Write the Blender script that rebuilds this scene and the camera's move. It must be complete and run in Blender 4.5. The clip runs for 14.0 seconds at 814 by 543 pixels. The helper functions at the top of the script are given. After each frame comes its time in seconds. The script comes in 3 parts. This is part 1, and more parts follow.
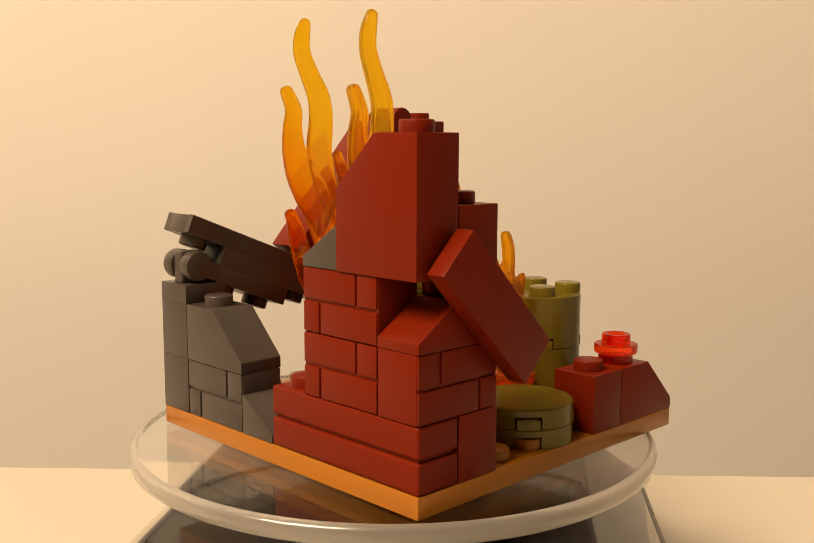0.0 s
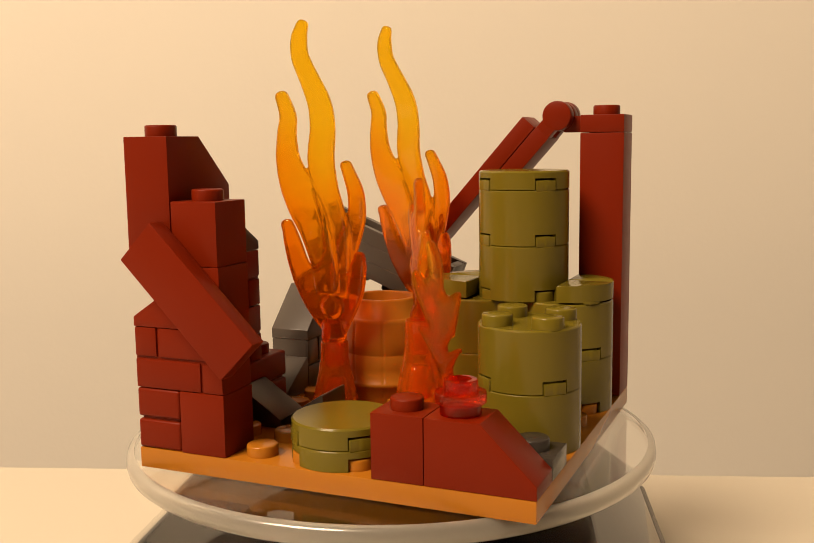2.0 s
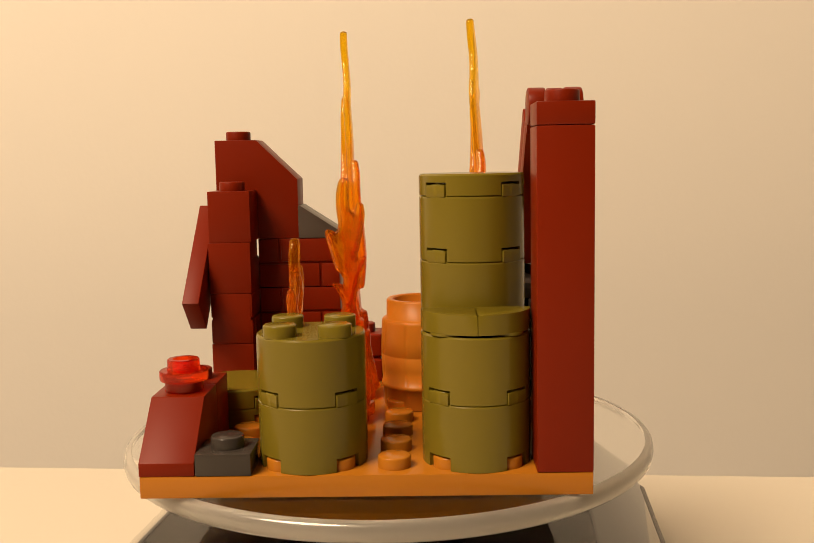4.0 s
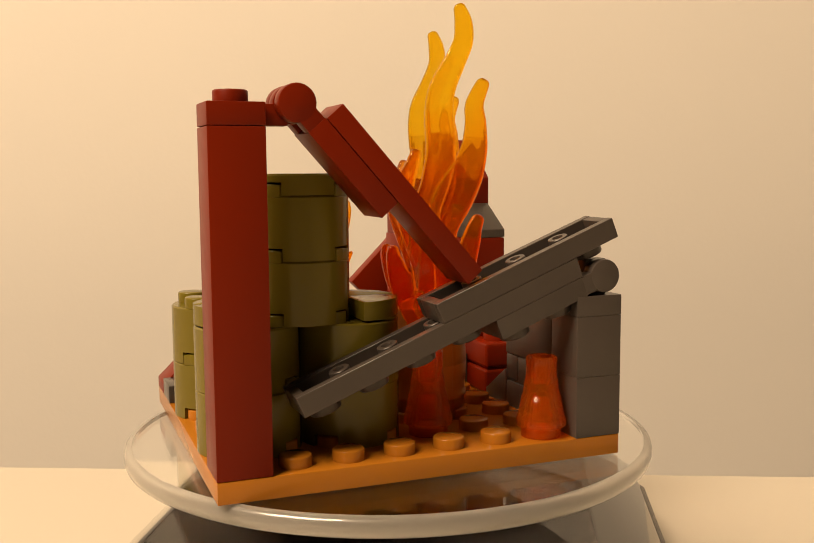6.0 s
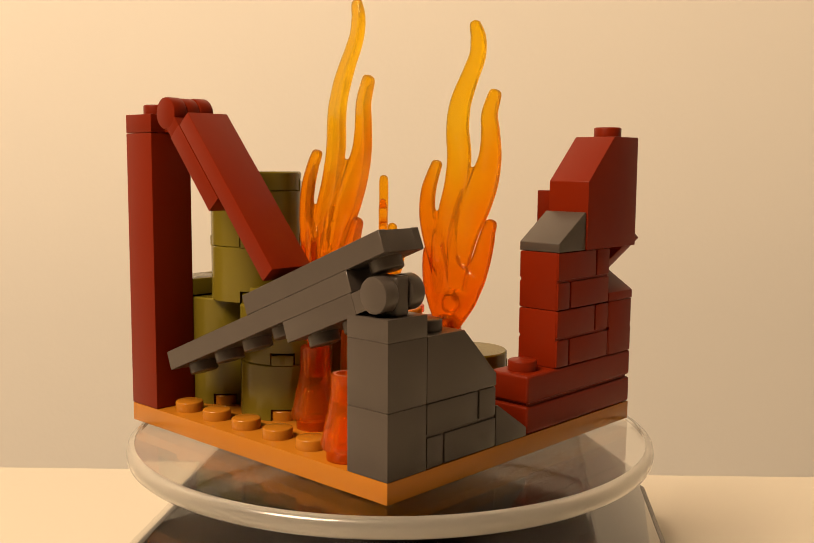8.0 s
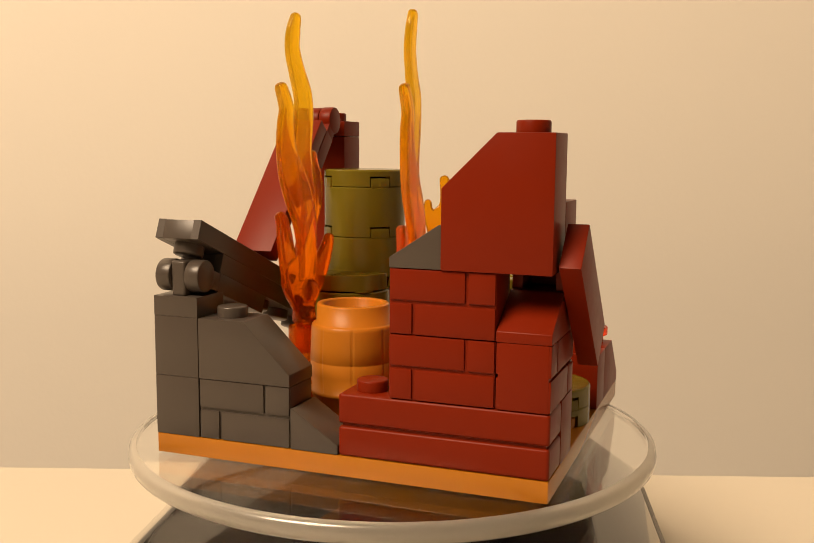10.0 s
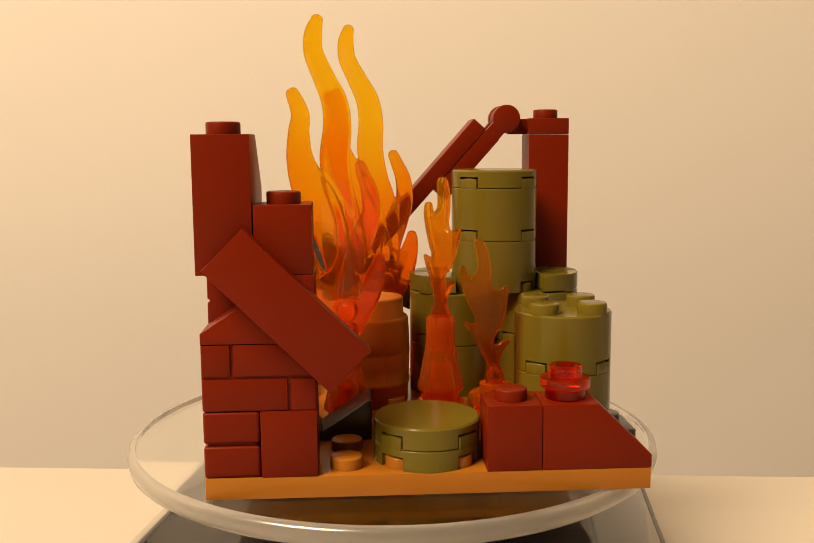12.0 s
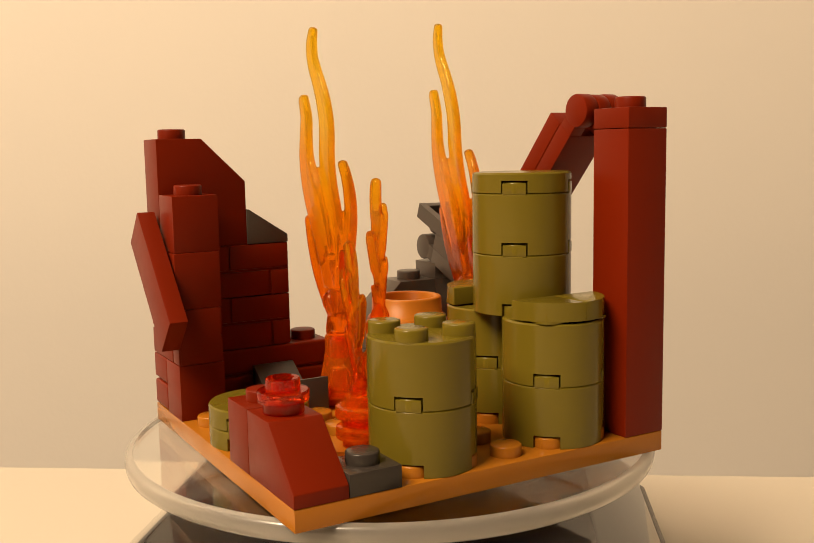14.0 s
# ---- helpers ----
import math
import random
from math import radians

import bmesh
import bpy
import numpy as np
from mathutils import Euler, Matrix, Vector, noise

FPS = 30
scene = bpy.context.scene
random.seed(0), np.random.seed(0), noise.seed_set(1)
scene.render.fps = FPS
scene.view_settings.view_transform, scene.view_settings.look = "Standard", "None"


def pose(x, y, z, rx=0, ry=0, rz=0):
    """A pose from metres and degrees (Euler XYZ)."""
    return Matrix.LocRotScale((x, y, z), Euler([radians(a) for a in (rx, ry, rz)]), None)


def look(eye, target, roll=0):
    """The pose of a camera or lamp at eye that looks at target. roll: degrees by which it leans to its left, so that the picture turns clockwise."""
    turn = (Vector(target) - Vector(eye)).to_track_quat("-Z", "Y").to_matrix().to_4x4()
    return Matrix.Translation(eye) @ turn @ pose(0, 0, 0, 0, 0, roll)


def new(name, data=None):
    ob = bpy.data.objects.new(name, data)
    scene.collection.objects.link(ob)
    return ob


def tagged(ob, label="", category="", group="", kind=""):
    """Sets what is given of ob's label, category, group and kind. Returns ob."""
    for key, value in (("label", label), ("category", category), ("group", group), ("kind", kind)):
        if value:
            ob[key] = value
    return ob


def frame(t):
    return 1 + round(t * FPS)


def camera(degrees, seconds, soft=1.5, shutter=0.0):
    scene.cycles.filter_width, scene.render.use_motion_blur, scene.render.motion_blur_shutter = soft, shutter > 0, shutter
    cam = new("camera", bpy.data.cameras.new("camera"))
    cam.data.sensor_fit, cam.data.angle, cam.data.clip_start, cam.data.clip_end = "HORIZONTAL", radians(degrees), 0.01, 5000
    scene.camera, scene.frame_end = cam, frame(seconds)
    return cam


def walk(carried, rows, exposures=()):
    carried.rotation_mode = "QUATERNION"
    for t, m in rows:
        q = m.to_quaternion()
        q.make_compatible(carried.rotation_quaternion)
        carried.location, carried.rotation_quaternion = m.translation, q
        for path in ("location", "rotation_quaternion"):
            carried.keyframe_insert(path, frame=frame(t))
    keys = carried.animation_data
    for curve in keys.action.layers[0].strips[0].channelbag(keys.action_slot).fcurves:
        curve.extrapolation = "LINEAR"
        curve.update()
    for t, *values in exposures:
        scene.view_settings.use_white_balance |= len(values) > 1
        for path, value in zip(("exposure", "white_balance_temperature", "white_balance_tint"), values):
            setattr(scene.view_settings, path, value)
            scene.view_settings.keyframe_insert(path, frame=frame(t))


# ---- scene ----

# ---------- camera: stands still before the turntable ----------
cam = camera(46.22, 14.0, soft=0.85)
EYE = pose(0, -0.16530, 0.04795, 83.030, 0, -1.012) @ pose(0, 0, 0, 0, 0, -0.260)
walk(cam, [(0.0, EYE), (14.0, EYE)])

# ---------- light: a warm room, one large soft lamp above and to the side ----------
world = bpy.data.worlds.new("room_air")
scene.world = world
world.use_nodes = True
world.node_tree.nodes["Background"].inputs["Color"].default_value = (1.0, 0.76, 0.52, 1)
world.node_tree.nodes["Background"].inputs["Strength"].default_value = 0.25
scene.view_settings.exposure = 0.0


def area_lamp(name, eye, target, size, watts, colour):
    data = bpy.data.lights.new(name, "AREA")
    data.shape, data.size, data.energy, data.color = "DISK", size, watts, colour
    ob = new(name, data)
    ob.matrix_world = look(eye, target)
    return ob


WARM = (1.0, 0.745, 0.50)
area_lamp("ceiling_lamp", (-0.72, -0.66, 1.18), (0, 0.10, 0.0), 0.75, 40.5, WARM)

# ---------- materials ----------
MM = 0.001


def node_material(name):
    m = bpy.data.materials.new(name)
    m.use_nodes = True
    return m, m.node_tree.nodes, m.node_tree.links, m.node_tree.nodes["Principled BSDF"]


def plastic(name, colour, rough=0.22, vary=0.06, bump=0.02, gloss_level=0.25):
    """Moulded plastic: slight mottling, fine scuffs in the gloss and a faint waviness."""
    m, nodes, links, p = node_material(name)
    tex = nodes.new("ShaderNodeTexCoord")
    info = nodes.new("ShaderNodeObjectInfo")
    broad = nodes.new("ShaderNodeTexNoise")
    broad.inputs["Scale"].default_value, broad.inputs["Detail"].default_value = 90, 4
    fine = nodes.new("ShaderNodeTexNoise")
    fine.inputs["Scale"].default_value, fine.inputs["Detail"].default_value = 420, 3
    links.new(tex.outputs["Object"], broad.inputs["Vector"])
    links.new(tex.outputs["Object"], fine.inputs["Vector"])
    mix = nodes.new("ShaderNodeHueSaturation")
    mix.inputs["Color"].default_value = (*colour, 1)
    ramp = nodes.new("ShaderNodeMapRange")
    ramp.inputs["To Min"].default_value, ramp.inputs["To Max"].default_value = 1 - vary, 1 + vary
    both = nodes.new("ShaderNodeMath")
    both.operation = "MULTIPLY_ADD"
    both.inputs[1].default_value = 0.4
    links.new(info.outputs["Random"], both.inputs[0])
    half = nodes.new("ShaderNodeMath")
    half.operation = "MULTIPLY"
    half.inputs[1].default_value = 0.6
    links.new(broad.outputs["Fac"], half.inputs[0])
    links.new(half.outputs[0], both.inputs[2])
    links.new(both.outputs[0], ramp.inputs["Value"])
    links.new(ramp.outputs["Result"], mix.inputs["Value"])
    links.new(mix.outputs["Color"], p.inputs["Base Color"])
    gloss = nodes.new("ShaderNodeMapRange")
    gloss.inputs["To Min"].default_value, gloss.inputs["To Max"].default_value = rough * 0.9, rough * 1.2
    links.new(fine.outputs["Fac"], gloss.inputs["Value"])
    links.new(gloss.outputs["Result"], p.inputs["Roughness"])
    relief = nodes.new("ShaderNodeBump")
    relief.inputs["Strength"].default_value, relief.inputs["Distance"].default_value = bump, 0.0005
    links.new(broad.outputs["Fac"], relief.inputs["Height"])
    links.new(relief.outputs["Normal"], p.inputs["Normal"])
    p.inputs["IOR"].default_value = 1.5
    p.inputs["Specular IOR Level"].default_value = gloss_level
    return m


def clear_plastic(name, low, high=None, middle=None, z0=0.0, z1=1.0, rough=0.04, ior=1.45, through_share=0.0, scatter=0.0, side_pull=0.0):
    """Tinted clear plastic; the tint may run from low to high along the piece's height. Part of the light goes straight
    through (thin walls), and a small share is scattered by the dye."""
    m, nodes, links, p = node_material(name)
    p.inputs["Transmission Weight"].default_value = 1.0
    p.inputs["Roughness"].default_value = rough
    p.inputs["IOR"].default_value = ior
    p.inputs["Base Color"].default_value = (*low, 1)
    colours = [p.inputs["Base Color"]]
    out = p.outputs["BSDF"]
    if through_share:
        clear = nodes.new("ShaderNodeBsdfTransparent")
        mix = nodes.new("ShaderNodeMixShader")
        mix.inputs["Fac"].default_value = through_share
        links.new(out, mix.inputs[1])
        links.new(clear.outputs["BSDF"], mix.inputs[2])
        thin = nodes.new("ShaderNodeGamma")
        thin.inputs["Gamma"].default_value = 0.5
        links.new(thin.outputs["Color"], clear.inputs["Color"])
        colours.append(thin.inputs["Color"])
        out = mix.outputs["Shader"]
    if scatter:
        glow = nodes.new("ShaderNodeBsdfTranslucent")
        matte = nodes.new("ShaderNodeBsdfDiffuse")
        half = nodes.new("ShaderNodeMixShader")
        links.new(glow.outputs["BSDF"], half.inputs[1])
        links.new(matte.outputs["BSDF"], half.inputs[2])
        mix = nodes.new("ShaderNodeMixShader")
        mix.inputs["Fac"].default_value = scatter
        links.new(out, mix.inputs[1])
        links.new(half.outputs["Shader"], mix.inputs[2])
        colours += [glow.inputs["Color"], matte.inputs["Color"]]
        out = mix.outputs["Shader"]
    links.new(out, nodes["Material Output"].inputs["Surface"])
    for c in colours:
        c.default_value = (*low, 1)
    if high:
        tex = nodes.new("ShaderNodeTexCoord")
        sep = nodes.new("ShaderNodeSeparateXYZ")
        links.new(tex.outputs["Object"], sep.inputs["Vector"])
        swirl = nodes.new("ShaderNodeTexNoise")
        swirl.inputs["Scale"].default_value = 120
        links.new(tex.outputs["Object"], swirl.inputs["Vector"])
        add = nodes.new("ShaderNodeMath")
        add.operation = "MULTIPLY_ADD"
        add.inputs[1].default_value = 0.012
        links.new(swirl.outputs["Fac"], add.inputs[0])
        aside = nodes.new("ShaderNodeMath")
        aside.operation = "ADD"
        aside.inputs[1].default_value = 0.001
        links.new(sep.outputs["X"], aside.inputs[0])
        width = nodes.new("ShaderNodeMath")
        width.operation = "ABSOLUTE"
        links.new(aside.outputs[0], width.inputs[0])
        height = nodes.new("ShaderNodeMath")
        height.operation = "MULTIPLY_ADD"
        height.inputs[1].default_value = -side_pull
        links.new(width.outputs[0], height.inputs[0])
        links.new(sep.outputs["Z"], height.inputs[2])
        links.new(height.outputs[0], add.inputs[2])
        rng = nodes.new("ShaderNodeMapRange")
        rng.inputs["From Min"].default_value, rng.inputs["From Max"].default_value = z0 + 0.006, z1 + 0.006
        links.new(add.outputs[0], rng.inputs["Value"])
        ramp = nodes.new("ShaderNodeValToRGB")
        ramp.color_ramp.elements[0].color = (*low, 1)
        ramp.color_ramp.elements[1].color = (*high, 1)
        if middle:
            ramp.color_ramp.elements.new(0.45).color = (*middle, 1)
        links.new(rng.outputs["Result"], ramp.inputs["Fac"])
        for c in colours:
            links.new(ramp.outputs["Color"], c)
    return m


def painted(name, colour, rough, scale, vary, bump):
    """A large plain surface with soft blotches and a fine grain."""
    m, nodes, links, p = node_material(name)
    tex = nodes.new("ShaderNodeTexCoord")
    broad = nodes.new("ShaderNodeTexNoise")
    broad.inputs["Scale"].default_value, broad.inputs["Detail"].default_value = scale, 3
    grain = nodes.new("ShaderNodeTexNoise")
    grain.inputs["Scale"].default_value, grain.inputs["Detail"].default_value = scale * 90, 5
    links.new(tex.outputs["Object"], broad.inputs["Vector"])
    links.new(tex.outputs["Object"], grain.inputs["Vector"])
    rng = nodes.new("ShaderNodeMapRange")
    rng.inputs["To Min"].default_value, rng.inputs["To Max"].default_value = 1 - vary, 1 + vary
    links.new(broad.outputs["Fac"], rng.inputs["Value"])
    hue = nodes.new("ShaderNodeHueSaturation")
    hue.inputs["Color"].default_value = (*colour, 1)
    links.new(rng.outputs["Result"], hue.inputs["Value"])
    links.new(hue.outputs["Color"], p.inputs["Base Color"])
    relief = nodes.new("ShaderNodeBump")
    relief.inputs["Strength"].default_value, relief.inputs["Distance"].default_value = bump, 0.0004
    links.new(grain.outputs["Fac"], relief.inputs["Height"])
    links.new(relief.outputs["Normal"], p.inputs["Normal"])
    p.inputs["Roughness"].default_value = rough
    return m


RED = plastic("dark_red_plastic", (0.150, 0.0112, 0.0010), rough=0.36, gloss_level=0.12, bump=0.006)
GREY = plastic("dark_grey_plastic", (0.060, 0.048, 0.040), rough=0.3, gloss_level=0.36, bump=0.006)
BLACK = plastic("charcoal_plastic", (0.040, 0.033, 0.028), rough=0.2)
OLIVE = plastic("olive_plastic", (0.138, 0.106, 0.010), rough=0.2, gloss_level=0.25, bump=0.008)
NOUGAT = plastic("orange_brown_plastic", (0.365, 0.132, 0.010), rough=0.2)
BARREL = plastic("reddish_brown_plastic", (0.42, 0.145, 0.012), rough=0.34, gloss_level=0.2)
DARK = plastic("black_plastic", (0.012, 0.011, 0.010), rough=0.06, gloss_level=0.5, bump=0.004)
FIRE = clear_plastic("flame_plastic", (1.0, 0.17, 0.002), (1.0, 0.60, 0.012), (1.0, 0.32, 0.003), 0.003, 0.036, rough=0.008, ior=1.42, through_share=0.32, scatter=0.10, side_pull=1.2)
LOWFIRE = clear_plastic("low_flame_plastic", (1.0, 0.22, 0.003), (1.0, 0.48, 0.01), (1.0, 0.36, 0.006), 0.004, 0.022, rough=0.008, ior=1.42, through_share=0.5, scatter=0.07)
EMBER = clear_plastic("orange_clear_plastic", (1.0, 0.27, 0.012), rough=0.008, ior=1.45, through_share=0.42, scatter=0.17)
SHELL = plastic("dark_grey_shell", (0.075, 0.062, 0.050), rough=0.25, gloss_level=0.5)
STEEL = plastic("polished_steel", (0.42, 0.40, 0.37), rough=0.18, gloss_level=0.5)
STEEL.node_tree.nodes["Principled BSDF"].inputs["Metallic"].default_value = 1.0
FROST = clear_plastic("frosted_acrylic", (0.66, 0.63, 0.57), rough=0.3)
FROST.node_tree.nodes["Principled BSDF"].inputs["Transmission Weight"].default_value = 0.85
FROST.node_tree.nodes["Principled BSDF"].inputs["Coat Weight"].default_value = 1.0
FROST.node_tree.nodes["Principled BSDF"].inputs["Coat Roughness"].default_value = 0.06
RUBY = clear_plastic("red_clear_plastic", (1.0, 0.07, 0.008), ior=1.42, through_share=0.35, scatter=0.025)
GLASS = clear_plastic("clear_acrylic", (0.97, 0.97, 0.95), rough=0.03)
WALL = painted("cream_wall_paint", (0.78, 0.738, 0.665), 0.75, 4, 0.03, 0.15)
TABLE = painted("white_table_top", (0.565, 0.515, 0.425), 0.5, 6, 0.03, 0.08)
# low tone of the unseen ceiling and floor: less bounce, deeper shadows
ROOM = painted("low_bounce_tone", (0.21, 0.19, 0.166), 0.8, 3, 0.04, 0.1)
# dark tone for the unseen rear wall, so front faces reflect little
DIM = painted("reflection_damping_dark", (0.06, 0.052, 0.045), 0.8, 3, 0.04, 0.1)
# lighter tone of the unseen side walls, for light reflected from the sides
SIDE = painted("side_bounce_tone", (0.42, 0.385, 0.335), 0.8, 3, 0.04, 0.1)


# ---------- mesh helpers ----------
def mesh_of(name, bm, material, smooth=None):
    for f in bm.faces:
        f.smooth = smooth is not None
    if smooth is not None:
        for e in bm.edges:
            e.smooth = len(e.link_faces) == 2 and e.calc_face_angle(0) < radians(smooth)
    me = bpy.data.meshes.new(name)
    bm.to_mesh(me)
    bm.free()
    me.materials.append(material)
    return me


def part(name, me, parent, m=None, label=""):
    """One mesh object under a thing or under a part."""
    ob = new(name, me)
    ob.parent = parent
    if m is not None:
        ob.matrix_basis = m
    return tagged(ob, label)


def add_box(bm, x0, y0, z0, x1, y1, z1, bevel=0.25, seg=2):
    """A bevelled box, in millimetres."""
    r = bmesh.ops.create_cube(bm, size=1)
    for v in r["verts"]:
        v.co = Vector(((x0 if v.co.x < 0 else x1), (y0 if v.co.y < 0 else y1), (z0 if v.co.z < 0 else z1))) * MM
    if bevel:
        edges = list({e for v in r["verts"] for e in v.link_edges})
        bmesh.ops.bevel(bm, geom=edges, offset=bevel * MM, segments=seg, profile=0.6, affect="EDGES")


def add_prism(bm, profile, x0, x1, bevel=0.25, seg=2):
    """A profile of (y, z) in millimetres, pushed from x0 to x1."""
    a = [bm.verts.new(Vector((x0, y, z)) * MM) for y, z in profile]
    b = [bm.verts.new(Vector((x1, y, z)) * MM) for y, z in profile]
    n = len(profile)
    faces = [bm.faces.new(a[::-1]), bm.faces.new(b)]
    for i in range(n):
        faces.append(bm.faces.new((a[i], a[(i + 1) % n], b[(i + 1) % n], b[i])))
    bmesh.ops.recalc_face_normals(bm, faces=faces)
    if bevel:
        edges = list({e for f in faces for e in f.edges})
        bmesh.ops.bevel(bm, geom=edges, offset=bevel * MM, segments=seg, profile=0.6, affect="EDGES")


def add_lathe(bm, profile, n=48, cx=0, cy=0, closed=False):
    """A profile of (radius, z) in millimetres turned about an upright axis."""
    rings = []
    for r, z in profile:
        if r < 1e-6:
            rings.append([bm.verts.new(Vector((cx, cy, z)) * MM)])
        else:
            rings.append([bm.verts.new(Vector((cx + r * math.cos(2 * math.pi * i / n), cy + r * math.sin(2 * math.pi * i / n), z)) * MM) for i in range(n)])
    pairs = list(zip(rings, rings[1:]))
    if closed:
        pairs.append((rings[-1], rings[0]))
    for a, b in pairs:
        for i in range(n):
            j = (i + 1) % n
            if len(a) == 1:
                bm.faces.new((a[0], b[i], b[j]))
            elif len(b) == 1:
                bm.faces.new((a[i], a[j], b[0]))
            else:
                bm.faces.new((a[i], a[j], b[j], b[i]))
    made = list({f for ring in rings for v in ring for f in v.link_faces})
    bmesh.ops.recalc_face_normals(bm, faces=made)


def at(x, y, z, rz=0):
    """A place on the model: studs across, studs deep, millimetres above the base plate's top."""
    return pose((x * 8 - 32) * MM, (y * 8 - 32) * MM, (z + 3.2) * MM, 0, 0, rz)


def stud_mesh(material):
    bm = bmesh.new()
    add_lathe(bm, [(2.4, -0.1), (2.4, 1.45), (2.32, 1.62), (2.15, 1.7), (0, 1.7)], 24)
    return mesh_of("stud", bm, material, 40)


STUD = {m.name: stud_mesh(m) for m in (RED, GREY, BLACK, OLIVE, NOUGAT)}


def studs(ob, material, places):
    """Round studs under a piece, at (x, y, z) millimetres in the piece's own space."""
    for x, y, z in places:
        part("stud", STUD[material.name], ob, pose(x * MM, y * MM, z * MM))


# ---------- the room: table top, wall and unseen closing walls toned to set the bounce light ---
def slab(name, x0, y0, z0, x1, y1, z1, material, label, category):
    bm = bmesh.new()
    add_box(bm, x0, y0, z0, x1, y1, z1, 0)
    return tagged(new(name, mesh_of(name, bm, material)), label, category, kind="structure")


TABLE_Z = -36.0
table_top = slab("table_top", -700, -900, TABLE_Z - 30, 700, 80.5, TABLE_Z, TABLE, "smooth cream white table top under the turntable", "table top")
table_top.matrix_basis = pose(0, 0, 0, 0, 0, -3.9)
slab("wall_north", -1500, 330, -800, 1500, 400, 1700, WALL, "plain cream painted wall behind the turntable", "wall")
slab("wall_west", -1570, -2200, -800, -1500, 400, 1700, SIDE, "unseen side wall, toned for bounce light", "wall")
slab("wall_east", 1500, -2200, -800, 1570, 400, 1700, SIDE, "unseen side wall, toned for bounce light", "wall")
# added behind the camera; its darkness cuts reflections and fill
slab("wall_south", -1500, -2270, -800, 1500, -2200, 1700, DIM, "unseen wall behind the camera, dark to damp reflections and fill", "wall")
slab("ceiling", -1570, -2270, 1700, 1570, 400, 1760, ROOM, "unseen ceiling, toned for low bounce light", "ceiling")
slab("floor", -1570, -2270, -860, 1570, 400, -800, ROOM, "unseen floor, toned for low bounce light", "floor")

# ---------- turntable: square foot, black sloping housing, clear disc ----------
turntable = tagged(new("display_turntable"), "black display turntable with a clear round acrylic disc on the table", "turntable")
turntable.matrix_basis = pose(0, 0, TABLE_Z * MM)


def square_loft(bm, rows):
    """A square body with round corners, from rows of (half width, corner radius, height) in millimetres."""
    rings = []
    for half, radius, z in rows:
        ring = []
        for q, (sx, sy) in enumerate(((1, 1), (-1, 1), (-1, -1), (1, -1))):
            for k in range(9):
                a = radians(90 * q + 11.25 * k)
                c = half - radius
                ring.append(bm.verts.new(Vector((sx * c + radius * math.cos(a), sy * c + radius * math.sin(a), z)) * MM))
        rings.append(ring)
    n = len(rings[0])
    for a, b in zip(rings, rings[1:]):
        for i in range(n):
            bm.faces.new((a[i], a[(i + 1) % n], b[(i + 1) % n], b[i]))
    bm.faces.new(rings[0][::-1])
    bm.faces.new(rings[-1])


def turntable_base():
    """A square foot, a housing with four sloping sides on it, and the spindle."""
    m = pose(-0.0006, 0, 0, 0, 0, -7.5)
    foot, top = -26.0 - TABLE_Z, -11.2 - TABLE_Z
    bm = bmesh.new()
    square_loft(bm, [(50.2, 4.0, 0), (51.6, 5.0, 0.6), (51.8, 5.0, foot - 1.2), (51.5, 4.7, foot - 0.4), (50.8, 4.0, foot)])
    part("foot", mesh_of("foot", bm, SHELL, 30), turntable, m, "dark grey rounded turntable foot")
    bm = bmesh.new()
    square_loft(bm, [(49.8, 3.6, foot - 0.2), (49.8, 3.6, foot + 0.35), (50.4, 3.9, foot + 0.5), (50.0, 3.7, foot + 1.1), (35.6, 2.0, top - 0.35), (35.2, 1.7, top - 0.08), (34.8, 1.4, top)])
    part("housing", mesh_of("housing", bm, DARK, 30), turntable, m, "glossy black turntable housing with sloping sides")
    bm = bmesh.new()
    add_lathe(bm, [(0, top - 0.1), (7.0, top - 0.1), (7.0, top + 1.4), (6.6, top + 1.8), (4.2, top + 2.0), (4.2, 31.0), (9.0, 31.4), (9.0, 32.9), (0, 32.9)], 48)
    part("spindle", mesh_of("spindle", bm, STEEL, 40), turntable, None, "polished metal spindle under the disc")


turntable_base()
bm = bmesh.new()
add_lathe(bm, [(0, -3.0), (44.1, -3.0), (44.1, 0), (0, 0)], 128)
disc = part("disc", mesh_of("disc", bm, GLASS, 40), turntable, pose(0, 0, 0.036), "clear acrylic disc")
disc.visible_shadow = False
bm = bmesh.new()
add_lathe(bm, [(44.12, -3.05), (44.8, -2.95), (45.3, -2.5), (45.5, -1.5), (45.3, -0.5), (44.8, -0.05), (44.12, 0.05)], 128, closed=True)
rim = part("rim", mesh_of("rim", bm, FROST, 40), disc, None, "frosted polished rim of the disc")
rim.visible_shadow = False

# ---------- the toy: everything clicked to one base plate ----------
toy = tagged(new("toy_ruin"), "toy brick model of a burning ruined wall with barrels and flames", "toy model")


def base_plate():
    bm = bmesh.new()
    add_box(bm, 0.1, 0.1, -3.2, 63.9, 63.9, 0, 0.2)
    ob = part("base_plate", mesh_of("base_plate", bm, NOUGAT, 40), toy, at(0, 0, 0), "orange-brown square studded base plate")
    studs(ob, NOUGAT, [(i * 8 + 4, j * 8 + 4, 0) for i in range(8) for j in range(8)])
    return ob


base_plate()


